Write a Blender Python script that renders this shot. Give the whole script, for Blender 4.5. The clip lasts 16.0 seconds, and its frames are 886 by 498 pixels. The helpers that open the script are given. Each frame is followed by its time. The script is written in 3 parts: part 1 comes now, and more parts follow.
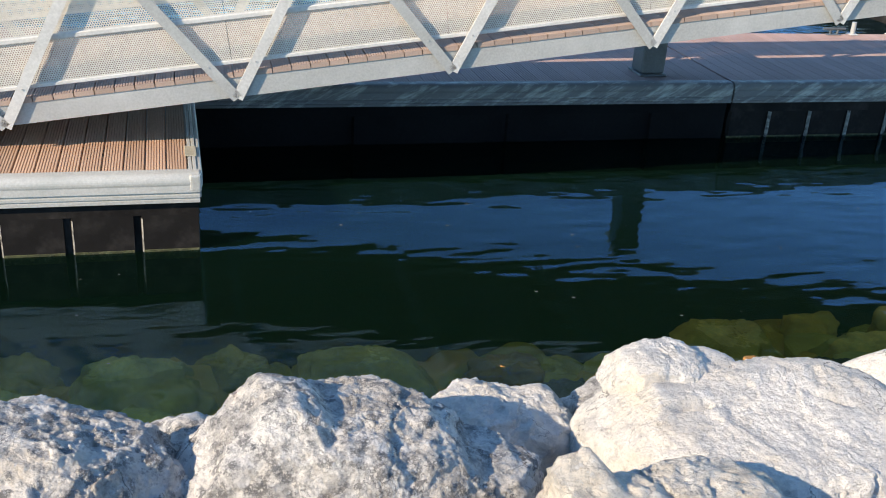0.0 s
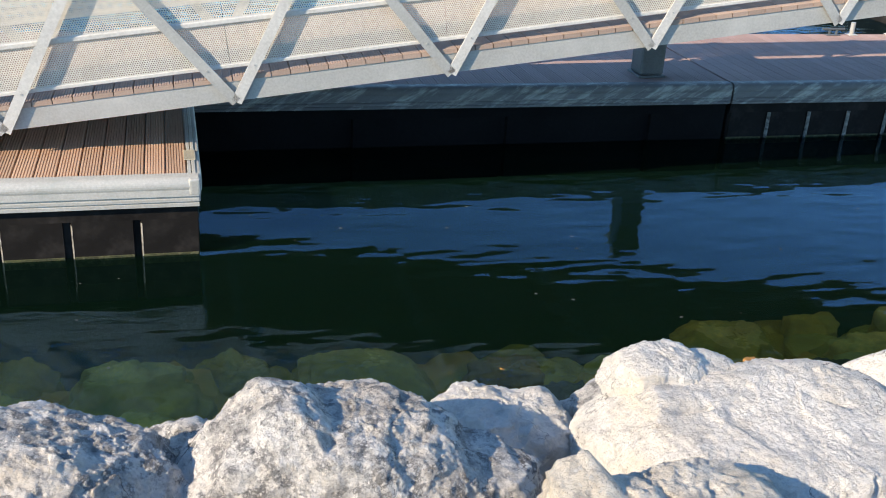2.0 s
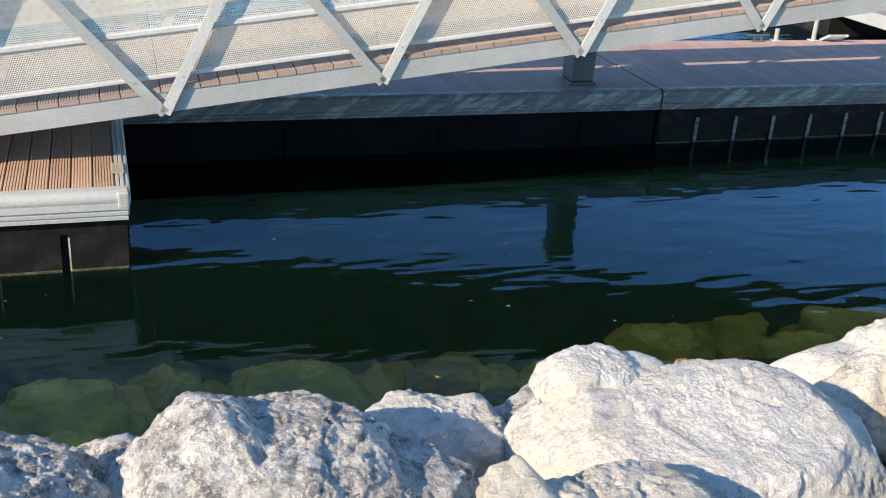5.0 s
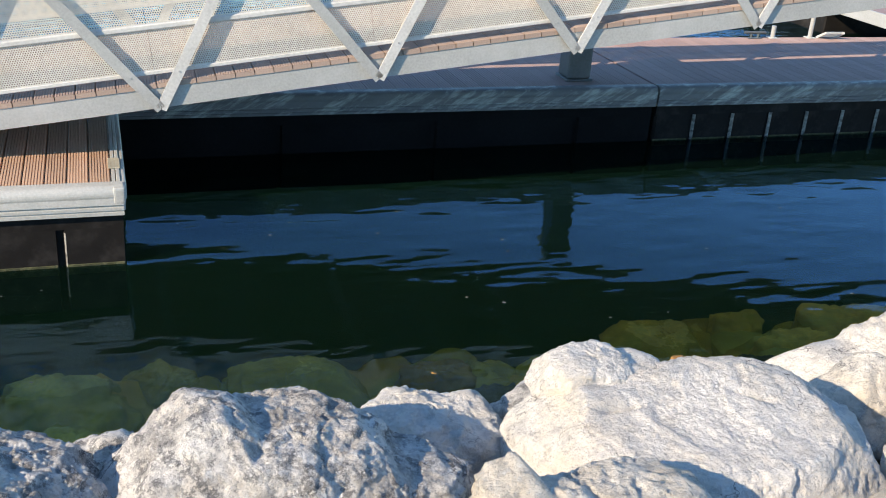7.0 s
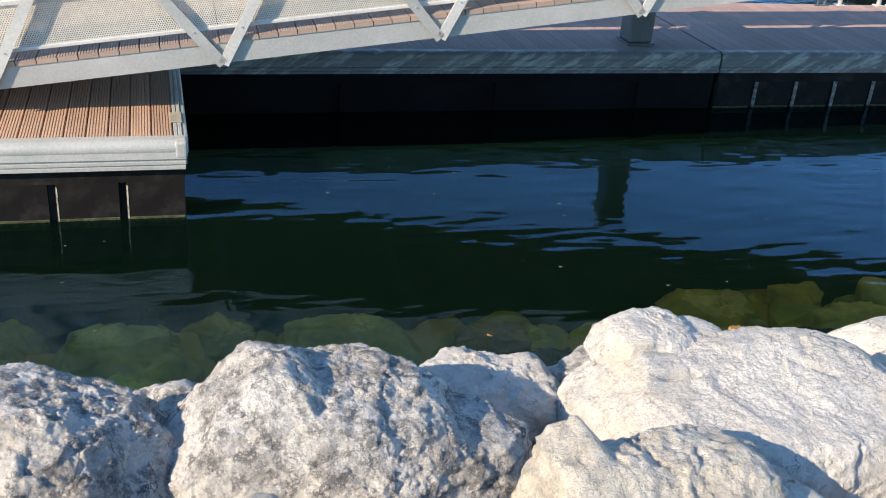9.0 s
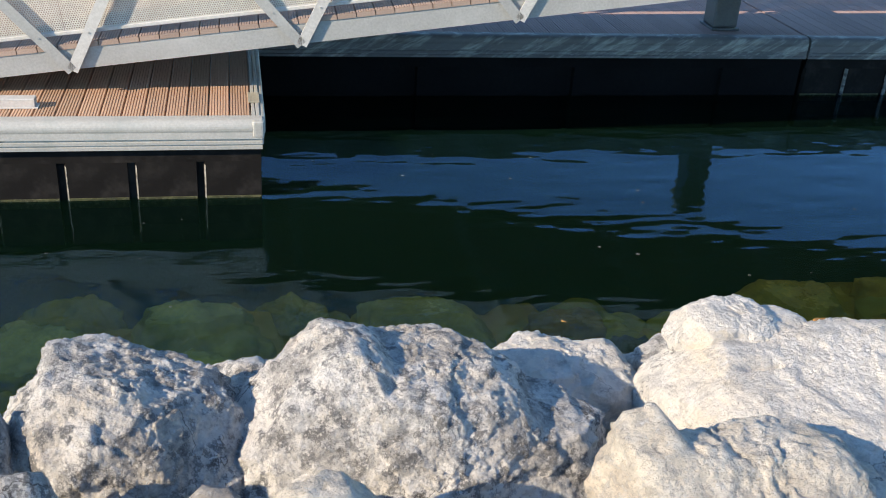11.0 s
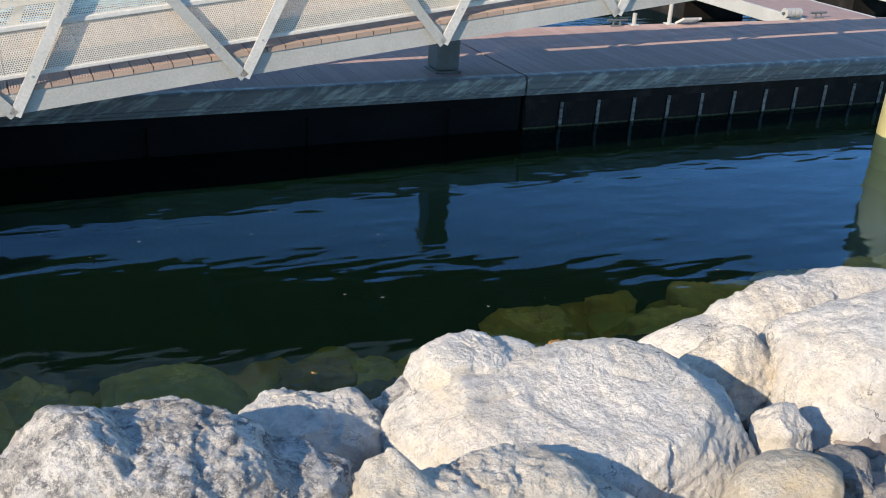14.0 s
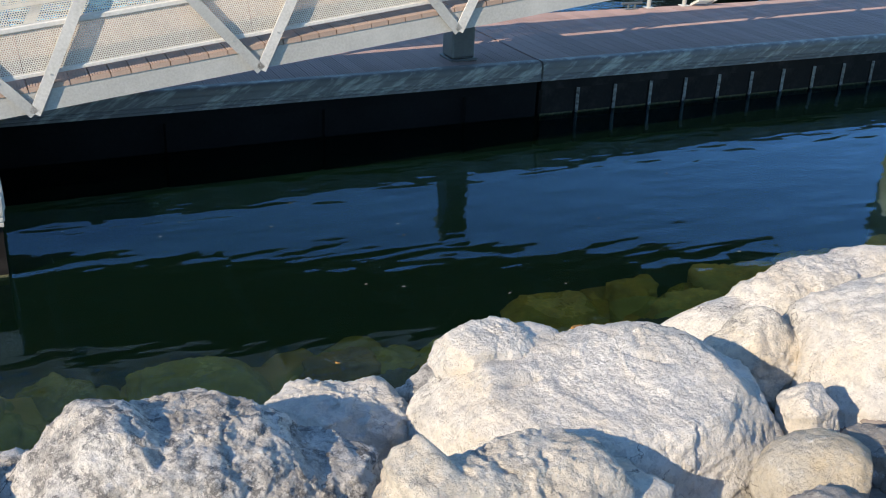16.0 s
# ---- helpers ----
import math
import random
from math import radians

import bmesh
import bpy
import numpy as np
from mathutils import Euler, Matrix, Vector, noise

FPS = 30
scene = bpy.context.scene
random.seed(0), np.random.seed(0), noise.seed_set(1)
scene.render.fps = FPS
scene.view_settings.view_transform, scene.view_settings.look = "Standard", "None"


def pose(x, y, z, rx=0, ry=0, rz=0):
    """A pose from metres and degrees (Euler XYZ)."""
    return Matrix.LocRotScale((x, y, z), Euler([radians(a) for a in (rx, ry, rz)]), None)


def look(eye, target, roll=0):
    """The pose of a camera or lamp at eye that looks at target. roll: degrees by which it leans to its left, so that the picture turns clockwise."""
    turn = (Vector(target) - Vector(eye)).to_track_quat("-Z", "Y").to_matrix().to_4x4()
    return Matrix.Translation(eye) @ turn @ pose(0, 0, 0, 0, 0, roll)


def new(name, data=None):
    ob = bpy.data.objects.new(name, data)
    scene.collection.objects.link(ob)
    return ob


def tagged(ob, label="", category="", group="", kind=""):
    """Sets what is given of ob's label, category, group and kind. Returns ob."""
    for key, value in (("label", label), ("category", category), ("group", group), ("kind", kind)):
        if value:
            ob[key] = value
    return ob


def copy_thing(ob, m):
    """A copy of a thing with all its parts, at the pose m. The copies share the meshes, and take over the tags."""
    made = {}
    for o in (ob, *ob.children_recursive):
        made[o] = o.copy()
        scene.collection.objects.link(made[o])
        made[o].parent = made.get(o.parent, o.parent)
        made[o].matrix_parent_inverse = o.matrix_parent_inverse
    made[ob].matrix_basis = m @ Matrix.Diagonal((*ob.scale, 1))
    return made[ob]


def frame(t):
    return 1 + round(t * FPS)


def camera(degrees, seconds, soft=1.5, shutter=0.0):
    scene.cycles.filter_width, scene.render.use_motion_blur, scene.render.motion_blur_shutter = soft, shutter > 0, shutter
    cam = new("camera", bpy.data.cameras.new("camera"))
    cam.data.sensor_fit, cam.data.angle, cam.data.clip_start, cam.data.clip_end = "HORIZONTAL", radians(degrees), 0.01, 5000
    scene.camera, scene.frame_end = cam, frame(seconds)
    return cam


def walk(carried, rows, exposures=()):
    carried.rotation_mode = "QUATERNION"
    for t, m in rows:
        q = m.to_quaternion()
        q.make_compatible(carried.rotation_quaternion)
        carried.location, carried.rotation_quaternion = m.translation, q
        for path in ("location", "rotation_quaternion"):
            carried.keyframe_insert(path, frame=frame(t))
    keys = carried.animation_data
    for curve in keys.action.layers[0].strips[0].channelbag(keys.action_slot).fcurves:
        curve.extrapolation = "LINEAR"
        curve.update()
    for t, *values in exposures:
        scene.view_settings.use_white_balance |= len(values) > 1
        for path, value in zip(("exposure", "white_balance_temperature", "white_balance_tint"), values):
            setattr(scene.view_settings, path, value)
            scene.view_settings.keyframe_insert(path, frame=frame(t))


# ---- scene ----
cam = camera(46.7, 16.0, soft=1.0)
PATH = [
    (0, (-0.080, -7.056, 3.225), (0.664, -4.426, 1.989), 4.00),
    (0.5, (-0.070, -7.061, 3.238), (0.676, -4.427, 2.009), 3.48),
    (1, (-0.070, -7.061, 3.237), (0.680, -4.427, 2.013), 3.50),
    (1.5, (-0.071, -7.058, 3.234), (0.674, -4.420, 2.014), 3.53),
    (2, (-0.068, -7.057, 3.233), (0.673, -4.424, 2.001), 3.69),
    (2.5, (-0.068, -7.056, 3.232), (0.667, -4.425, 1.992), 3.47),
    (3, (-0.068, -7.060, 3.237), (0.674, -4.426, 2.007), 3.08),
    (3.5, (-0.055, -7.068, 3.244), (0.718, -4.437, 2.028), 2.61),
    (4, (-0.024, -7.066, 3.233), (0.833, -4.454, 2.031), 2.92),
    (6.5, (-0.032, -7.070, 3.235), (0.893, -4.484, 2.029), 4.35),
    (7, (-0.028, -7.068, 3.237), (0.892, -4.481, 2.029), 4.26),
    (7.5, (-0.049, -7.058, 3.226), (0.850, -4.471, 2.001), 5.56),
    (8, (-0.059, -7.047, 3.219), (0.786, -4.464, 1.950), 5.29),
    (8.5, (-0.074, -7.059, 3.229), (0.767, -4.481, 1.947), 4.52),
    (9, (-0.102, -7.041, 3.218), (0.684, -4.462, 1.903), 4.80),
    (11.3, (-0.089, -6.988, 3.145), (0.482, -4.376, 1.783), 3.86),
    (11.5, (-0.099, -7.026, 3.195), (0.545, -4.435, 1.828), 2.97),
    (12, (-0.017, -7.041, 3.207), (0.960, -4.531, 1.885), 2.92),
    (12.5, (0.020, -7.095, 3.272), (1.261, -4.667, 2.021), 2.68),
    (13, (0.034, -7.101, 3.274), (1.338, -4.660, 2.116), 2.96),
    (13.5, (0.031, -7.096, 3.260), (1.320, -4.642, 2.112), 3.55),
    (14, (0.029, -7.067, 3.235), (1.264, -4.611, 2.035), 4.21),
    (14.5, (-0.007, -7.075, 3.232), (1.218, -4.611, 2.036), 6.38),
    (15, (-0.007, -7.080, 3.239), (1.222, -4.612, 2.056), 5.66),
    (15.5, (0.007, -7.073, 3.235), (1.239, -4.613, 2.040), 4.97),
    (16, (0.011, -7.067, 3.228), (1.195, -4.601, 1.996), 2.48),
]
walk(cam, [(t, look(eye, target, roll)) for t, eye, target, roll in PATH], [(0, 0.59, 7500, 12), (9, 0.58, 7500, 12), (11.5, 0.47, 7500, 12), (16, 0.41, 7500, 12)])

# ---- light: low sun from along the gangway, clear sky ----
SUN_WAY = Vector((1.85, 0.82, -1.0)).normalized()
world = bpy.data.worlds.new("sky")
scene.world = world
world.use_nodes = True
wn, wl = world.node_tree.nodes, world.node_tree.links
sky = wn.new("ShaderNodeTexSky")
sky.sky_type = "NISHITA"
sky.sun_disc = False
sky.ozone_density = 5.0
sky.dust_density = 0.0
sky.sun_elevation = math.asin(-SUN_WAY.z)
sky.sun_rotation = math.atan2(-SUN_WAY.x, -SUN_WAY.y)
bg = wn["Background"]
bg.inputs["Strength"].default_value = 0.20
deep = wn.new("ShaderNodeMix")
deep.data_type, deep.blend_type = "RGBA", "MULTIPLY"
deep.inputs["Factor"].default_value = 1.0
deep.inputs["B"].default_value = (0.72, 0.92, 1.02, 1)
wl.new(sky.outputs[0], deep.inputs["A"])
wl.new(deep.outputs["Result"], bg.inputs["Color"])
sun = new("sun", bpy.data.lights.new("sun", "SUN"))
sun.data.energy = 4.8
sun.data.angle = radians(0.6)
sun.data.color = (1.0, 0.90, 0.76)
sun.matrix_world = look((-8, -4, 6), Vector((-8, -4, 6)) + SUN_WAY)


# ---- materials ----
def material(name, color, rough=0.6, metal=0.0, vary=0.25, scale=4.0, fine=60.0, bump=0.2, dist=0.004, stain_or_light=None, stain_or_light_amount=0.0, stain_or_light_scale=2.0, random_obj=0.0, stretch=(1, 1, 1), slant=0.0):
    """A surface with variation at two scales, a fine relief and, if asked, stains or painted streaks of light."""
    m = bpy.data.materials.new(name)
    m.use_nodes = True
    n, l = m.node_tree.nodes, m.node_tree.links
    b = n["Principled BSDF"]
    b.inputs["Roughness"].default_value = rough
    b.inputs["Metallic"].default_value = metal
    tc = n.new("ShaderNodeTexCoord")
    mp = n.new("ShaderNodeMapping")
    mp.inputs["Scale"].default_value = stretch
    mp.inputs["Rotation"].default_value = (0, radians(slant), 0)
    mp.vector_type = "TEXTURE" if slant else "POINT"
    if slant:
        mp.inputs["Scale"].default_value = [1 / c for c in stretch]
    l.new(tc.outputs["Object"], mp.inputs["Vector"])

    def nz(s, detail=6.0, r=0.6):
        t = n.new("ShaderNodeTexNoise")
        t.inputs["Scale"].default_value, t.inputs["Detail"].default_value, t.inputs["Roughness"].default_value = s, detail, r
        l.new(mp.outputs[0], t.inputs["Vector"])
        return t.outputs["Fac"]

    def mixer(fac, a, c, mode="MIX"):
        x = n.new("ShaderNodeMix")
        x.data_type, x.blend_type = "RGBA", mode
        for sock, val in ((x.inputs["Factor"], fac), (x.inputs["A"], a), (x.inputs["B"], c)):
            if isinstance(val, bpy.types.NodeSocket):
                l.new(val, sock)
            else:
                sock.default_value = val
        return x.outputs["Result"]

    def ramp(v, lo, hi, a=0.0, c=1.0):
        r = n.new("ShaderNodeMapRange")
        for k, val in (("From Min", lo), ("From Max", hi), ("To Min", a), ("To Max", c)):
            r.inputs[k].default_value = val
        l.new(v, r.inputs["Value"])
        return r.outputs[0]

    big, small = nz(scale), nz(fine, 4.0)
    col = mixer(ramp(big, 0.3, 0.7), (*[c * (1 - vary) for c in color], 1), (*[min(1, c * (1 + vary)) for c in color], 1))
    col = mixer(ramp(small, 0.3, 0.7, 0.0, 0.5), col, mixer(1.0, col, (0.6, 0.6, 0.6, 1), "MULTIPLY"))
    if stain_or_light:
        col = mixer(ramp(nz(stain_or_light_scale, 8.0, 0.65), 0.5, 0.68, 0.0, stain_or_light_amount), col, (*stain_or_light, 1))
    if random_obj:
        oi = n.new("ShaderNodeObjectInfo")
        v = ramp(oi.outputs["Random"], 0, 1, 1 - random_obj, 1 + random_obj)
        hs = n.new("ShaderNodeHueSaturation")
        l.new(v, hs.inputs["Value"])
        l.new(col, hs.inputs["Color"])
        col = hs.outputs[0]
    l.new(col, b.inputs["Base Color"])
    bp = n.new("ShaderNodeBump")
    bp.inputs["Strength"].default_value, bp.inputs["Distance"].default_value = bump, dist
    l.new(small, bp.inputs["Height"])
    l.new(bp.outputs[0], b.inputs["Normal"])
    l.new(ramp(big, 0.3, 0.7, max(0.05, rough - 0.08), min(1, rough + 0.08)), b.inputs["Roughness"])
    return m


def rock_material(name, pale, dark, tan, mottle):
    """Broken limestone: pale skin, grey mottling in the hollows, tan seams, and a crumbly relief."""
    m = bpy.data.materials.new(name)
    m.use_nodes = True
    n, l = m.node_tree.nodes, m.node_tree.links
    b = n["Principled BSDF"]
    b.inputs["Roughness"].default_value = 0.92
    b.inputs["Specular IOR Level"].default_value = 0.25
    tc = n.new("ShaderNodeTexCoord")

    def nz(s, detail=8.0, r=0.65):
        t = n.new("ShaderNodeTexNoise")
        t.inputs["Scale"].default_value, t.inputs["Detail"].default_value, t.inputs["Roughness"].default_value = s, detail, r
        l.new(tc.outputs["Object"], t.inputs["Vector"])
        return t.outputs["Fac"]

    def ramp(v, lo, hi, a=0.0, c=1.0):
        r = n.new("ShaderNodeMapRange")
        for k, val in (("From Min", lo), ("From Max", hi), ("To Min", a), ("To Max", c)):
            r.inputs[k].default_value = val
        l.new(v, r.inputs["Value"])
        return r.outputs[0]

    def mixer(fac, a, c):
        x = n.new("ShaderNodeMix")
        x.data_type = "RGBA"
        for sock, val in ((x.inputs["Factor"], fac), (x.inputs["A"], a), (x.inputs["B"], c)):
            if isinstance(val, bpy.types.NodeSocket):
                l.new(val, sock)
            else:
                sock.default_value = val
        return x.outputs["Result"]

    col = mixer(ramp(nz(2.2), 0.46, 0.70, 0.0, 0.75), (*pale, 1), (*tan, 1))
    col = mixer(ramp(nz(5.0, 12.0, 0.75), 0.47, 0.60, 0.0, mottle * 0.75), col, (*[c * 1.15 for c in dark], 1))
    col = mixer(ramp(nz(15.0, 9.0, 0.74), 0.51, 0.57, 0.0, mottle), col, (*dark, 1))
    col = mixer(ramp(nz(46.0, 5.0, 0.7), 0.56, 0.62, 0.0, mottle * 0.35), col, (*[c * 0.75 for c in dark], 1))
    col = mixer(ramp(nz(30.0, 8.0, 0.7), 0.56, 0.66, 0.0, mottle * 0.8), col, (0.86, 0.85, 0.82, 1))
    # thin dark cracks that run for a stretch and die out
    off = n.new("ShaderNodeMath")
    off.operation = "SUBTRACT"
    off.inputs[1].default_value = 0.5
    l.new(nz(2.6, 7.0, 0.55), off.inputs[0])
    dist = n.new("ShaderNodeMath")
    dist.operation = "ABSOLUTE"
    l.new(off.outputs[0], dist.inputs[0])
    crack = n.new("ShaderNodeMath")
    crack.operation = "MULTIPLY"
    l.new(ramp(dist.outputs[0], 0.001, 0.006, 0.9, 0.0), crack.inputs[0])
    l.new(ramp(nz(1.9, 3.0), 0.50, 0.60), crack.inputs[1])
    col = mixer(crack.outputs[0], col, (0.10, 0.095, 0.09, 1))
    l.new(col, b.inputs["Base Color"])
    prev = None
    for s, d in ((7.0, 0.045), (24.0, 0.034), (62.0, 0.007)):
        bp = n.new("ShaderNodeBump")
        bp.inputs["Strength"].default_value, bp.inputs["Distance"].default_value = 0.8, d * (0.75 + mottle)
        l.new(nz(s, 6.0, 0.7), bp.inputs["Height"])
        if prev:
            l.new(prev, bp.inputs["Normal"])
        prev = bp.outputs[0]
    l.new(prev, b.inputs["Normal"])
    return m


def water_material(name, ripples):
    """Clear greenish water: mirror by Fresnel over a tinted, see-through body, with ripples of two sizes."""
    m = bpy.data.materials.new(name)
    m.use_nodes = True
    n, l = m.node_tree.nodes, m.node_tree.links
    n.clear()
    out = n.new("ShaderNodeOutputMaterial")
    tc = n.new("ShaderNodeTexCoord")
    mp = n.new("ShaderNodeMapping")
    mp.inputs["Scale"].default_value = (0.5, 1.4, 1.0)
    l.new(tc.outputs["Object"], mp.inputs["Vector"])
    prev = None
    for s, d, det in ripples:
        t = n.new("ShaderNodeTexNoise")
        t.inputs["Scale"].default_value, t.inputs["Detail"].default_value = s, det
        l.new(mp.outputs[0], t.inputs["Vector"])
        bp = n.new("ShaderNodeBump")
        bp.inputs["Strength"].default_value, bp.inputs["Distance"].default_value = 1.0, d
        l.new(t.outputs["Fac"], bp.inputs["Height"])
        if prev:
            l.new(prev, bp.inputs["Normal"])
        prev = bp.outputs[0]
    fr = n.new("ShaderNodeFresnel")
    fr.inputs["IOR"].default_value = 1.333
    l.new(prev, fr.inputs["Normal"])
    gl = n.new("ShaderNodeBsdfGlossy")
    gl.inputs["Roughness"].default_value = 0.0
    gl.inputs["Color"].default_value = (0.46, 0.74, 1.0, 1)
    l.new(prev, gl.inputs["Normal"])
    tr = n.new("ShaderNodeBsdfTransparent")
    tr.inputs["Color"].default_value = (0.90, 0.88, 0.64, 1)
    mx = n.new("ShaderNodeMixShader")
    l.new(fr.outputs[0], mx.inputs[0])
    body = n.new("ShaderNodeBsdfDiffuse")
    body.inputs["Color"].default_value = (0.06, 0.25, 0.14, 1)
    murk = n.new("ShaderNodeMixShader")
    murk.inputs[0].default_value = 0.022
    l.new(tr.outputs[0], murk.inputs[1])
    l.new(body.outputs[0], murk.inputs[2])
    l.new(murk.outputs[0], mx.inputs[1])
    l.new(gl.outputs[0], mx.inputs[2])
    l.new(mx.outputs[0], out.inputs["Surface"])
    return m


def mesh_panel_material(pitch=0.017, radius=0.0051):
    """Painted sheet with rows of round holes punched through it, staggered row by row."""
    m = material("perforated_sheet", (0.66, 0.62, 0.54), 0.5, 0.0, 0.08, 2.0, 40.0, 0.1)
    n, l = m.node_tree.nodes, m.node_tree.links
    b = n["Principled BSDF"]
    tc = n.new("ShaderNodeTexCoord")
    sep = n.new("ShaderNodeSeparateXYZ")
    l.new(tc.outputs["Object"], sep.inputs[0])

    def op(kind, a, c=None):
        x = n.new("ShaderNodeMath")
        x.operation = kind
        for i, val in enumerate((a, c)):
            if val is None:
                continue
            if isinstance(val, bpy.types.NodeSocket):
                l.new(val, x.inputs[i])
            else:
                x.inputs[i].default_value = val
        return x.outputs[0]

    v = op("DIVIDE", sep.outputs["Z"], pitch * 0.866)
    row = op("FLOOR", v)
    shift = op("MULTIPLY", op("FLOORED_MODULO", row, 2.0), 0.5)
    u = op("ADD", op("DIVIDE", sep.outputs["X"], pitch), shift)
    du = op("MULTIPLY", op("SUBTRACT", op("FRACT", u), 0.5), pitch)
    dv = op("MULTIPLY", op("SUBTRACT", op("FRACT", v), 0.5), pitch * 0.866)
    d2 = op("ADD", op("MULTIPLY", du, du), op("MULTIPLY", dv, dv))
    hole = op("LESS_THAN", d2, radius * radius)
    tr = n.new("ShaderNodeBsdfTransparent")
    mx = n.new("ShaderNodeMixShader")
    l.new(hole, mx.inputs[0])
    l.new(b.outputs[0], mx.inputs[1])
    l.new(tr.outputs[0], mx.inputs[2])
    l.new(mx.outputs[0], n["Material Output"].inputs["Surface"])
    return m


M_WATER = water_material("water", ((1.1, 0.007, 1.0), (2.8, 0.0085, 1.5), (7.2, 0.0023, 0.0)))
M_WATER_OPEN = water_material("choppy_water", ((1.0, 0.12, 3.0), (3.5, 0.04, 3.0)))
M_SHEET = mesh_panel_material()
M_ALU = material("galvanised_aluminium", (0.66, 0.64, 0.60), 0.5, 0.1, 0.10, 3.0, 50.0, 0.12, stain_or_light=(0.56, 0.56, 0.54), stain_or_light_amount=0.4, stain_or_light_scale=3.0)
M_BEAM = material("beam_aluminium", (0.44, 0.44, 0.42), 0.5, 0.1, 0.08, 1.5, 60.0, 0.1, stain_or_light=(0.52, 0.52, 0.50), stain_or_light_amount=0.5, stain_or_light_scale=2.0)
M_ALU_DULL = material("anodised_edge", (0.55, 0.54, 0.49), 0.55, 0.15, 0.10, 2.0, 60.0, 0.12, stain_or_light=(0.34, 0.36, 0.33), stain_or_light_amount=0.6, stain_or_light_scale=4.0)
# the pale slanted streaks are streaks of light painted into the edge colour
M_EDGE_STREAKS = material("light_streaked_edge", (0.195, 0.195, 0.19), 0.55, 0.1, 0.15, 2.0, 60.0, 0.15, stain_or_light=(0.54, 0.57, 0.51), stain_or_light_amount=0.75, stain_or_light_scale=3.0, stretch=(0.8, 4.0, 5.0), slant=-28)
M_DECK = material("decking_board", (0.64, 0.41, 0.27), 0.75, 0.0, 0.18, 3.0, 90.0, 0.25, stain_or_light=(0.42, 0.28, 0.20), stain_or_light_amount=0.5, stain_or_light_scale=3.0, random_obj=0.12, stretch=(1, 0.25, 1))
M_DECK_GANG = material("gangway_board", (0.40, 0.29, 0.23), 0.78, 0.0, 0.18, 3.0, 90.0, 0.25, stain_or_light=(0.30, 0.22, 0.18), stain_or_light_amount=0.5, stain_or_light_scale=3.0, random_obj=0.12)
M_DECK_OLD = material("weathered_decking", (0.40, 0.275, 0.245), 0.8, 0.0, 0.18, 3.0, 90.0, 0.25, stain_or_light=(0.24, 0.19, 0.17), stain_or_light_amount=0.5, stain_or_light_scale=3.0, random_obj=0.10)
M_HULL = material("black_float", (0.016, 0.0145, 0.013), 0.6, 0.0, 0.35, 2.5, 40.0, 0.25, stain_or_light=(0.05, 0.045, 0.04), stain_or_light_amount=0.6, stain_or_light_scale=3.0)
# blacker, duller copy of the float: the shade under the gangway is in its colour
M_HULL_SHADED = material("shaded_black_float", (0.011, 0.011, 0.011), 0.8, 0.0, 0.3, 1.5, 30.0, 0.1)
M_HULL_SHADED.node_tree.nodes["Principled BSDF"].inputs["Specular IOR Level"].default_value = 0.05
M_ALGAE = material("algae_line", (0.06, 0.065, 0.025), 0.9, 0.0, 0.5, 8.0, 60.0, 0.8, 0.01, stain_or_light=(0.16, 0.15, 0.08), stain_or_light_amount=0.7, stain_or_light_scale=30.0)
M_POST = material("grey_post", (0.14, 0.155, 0.16), 0.5, 0.2, 0.15, 3.0, 50.0, 0.15)
# pale and speckled: painted highlight on the hull recesses, and drifting flecks
M_LIT_EDGE_FLECK = material("lit_edge_and_fleck", (0.27, 0.26, 0.23), 0.9, 0.0, 0.5, 20.0, 120.0, 0.8, 0.006, stain_or_light=(0.03, 0.03, 0.03), stain_or_light_amount=1.0, stain_or_light_scale=18.0)
M_PLATE = material("yellowed_plate", (0.42, 0.38, 0.28), 0.7, 0.0, 0.2, 6.0, 60.0, 0.2)
M_HULL.node_tree.nodes["Principled BSDF"].inputs["Specular IOR Level"].default_value = 0.12
M_RUBBER = material("dark_rubber", (0.03, 0.03, 0.03), 0.7, 0.0, 0.2)
M_ROCK = rock_material("limestone", (0.78, 0.755, 0.71), (0.17, 0.17, 0.17), (0.57, 0.48, 0.37), 0.9)
M_ROCK_PALE = rock_material("pale_limestone", (0.765, 0.735, 0.68), (0.44, 0.425, 0.40), (0.68, 0.59, 0.46), 0.50)
M_ROCK_TAN = rock_material("tan_limestone", (0.57, 0.535, 0.46), (0.36, 0.33, 0.28), (0.54, 0.42, 0.25), 0.45)
M_ROCK_WARM = rock_material("cream_limestone", (0.78, 0.73, 0.64), (0.33, 0.31, 0.28), (0.60, 0.47, 0.31), 0.55)
M_ROCK_BROWN = material("brown_algae_rock", (0.80, 0.44, 0.11), 0.8, 0.0, 0.4, 4.0, 30.0, 0.6, 0.01, stain_or_light=(0.40, 0.34, 0.10), stain_or_light_amount=0.7, stain_or_light_scale=3.0)
M_ROCK_SHORE = material("wet_shore_rock", (0.10, 0.065, 0.05), 0.6, 0.0, 0.4, 6.0, 40.0, 0.6, 0.01, stain_or_light=(0.20, 0.15, 0.07), stain_or_light_amount=0.7, stain_or_light_scale=5.0)
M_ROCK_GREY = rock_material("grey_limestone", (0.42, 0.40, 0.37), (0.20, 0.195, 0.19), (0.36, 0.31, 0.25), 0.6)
M_ROCK_DARK = material("dark_rock", (0.22, 0.19, 0.17), 0.85, 0.0, 0.3, 5.0, 45.0, 0.6, 0.008)
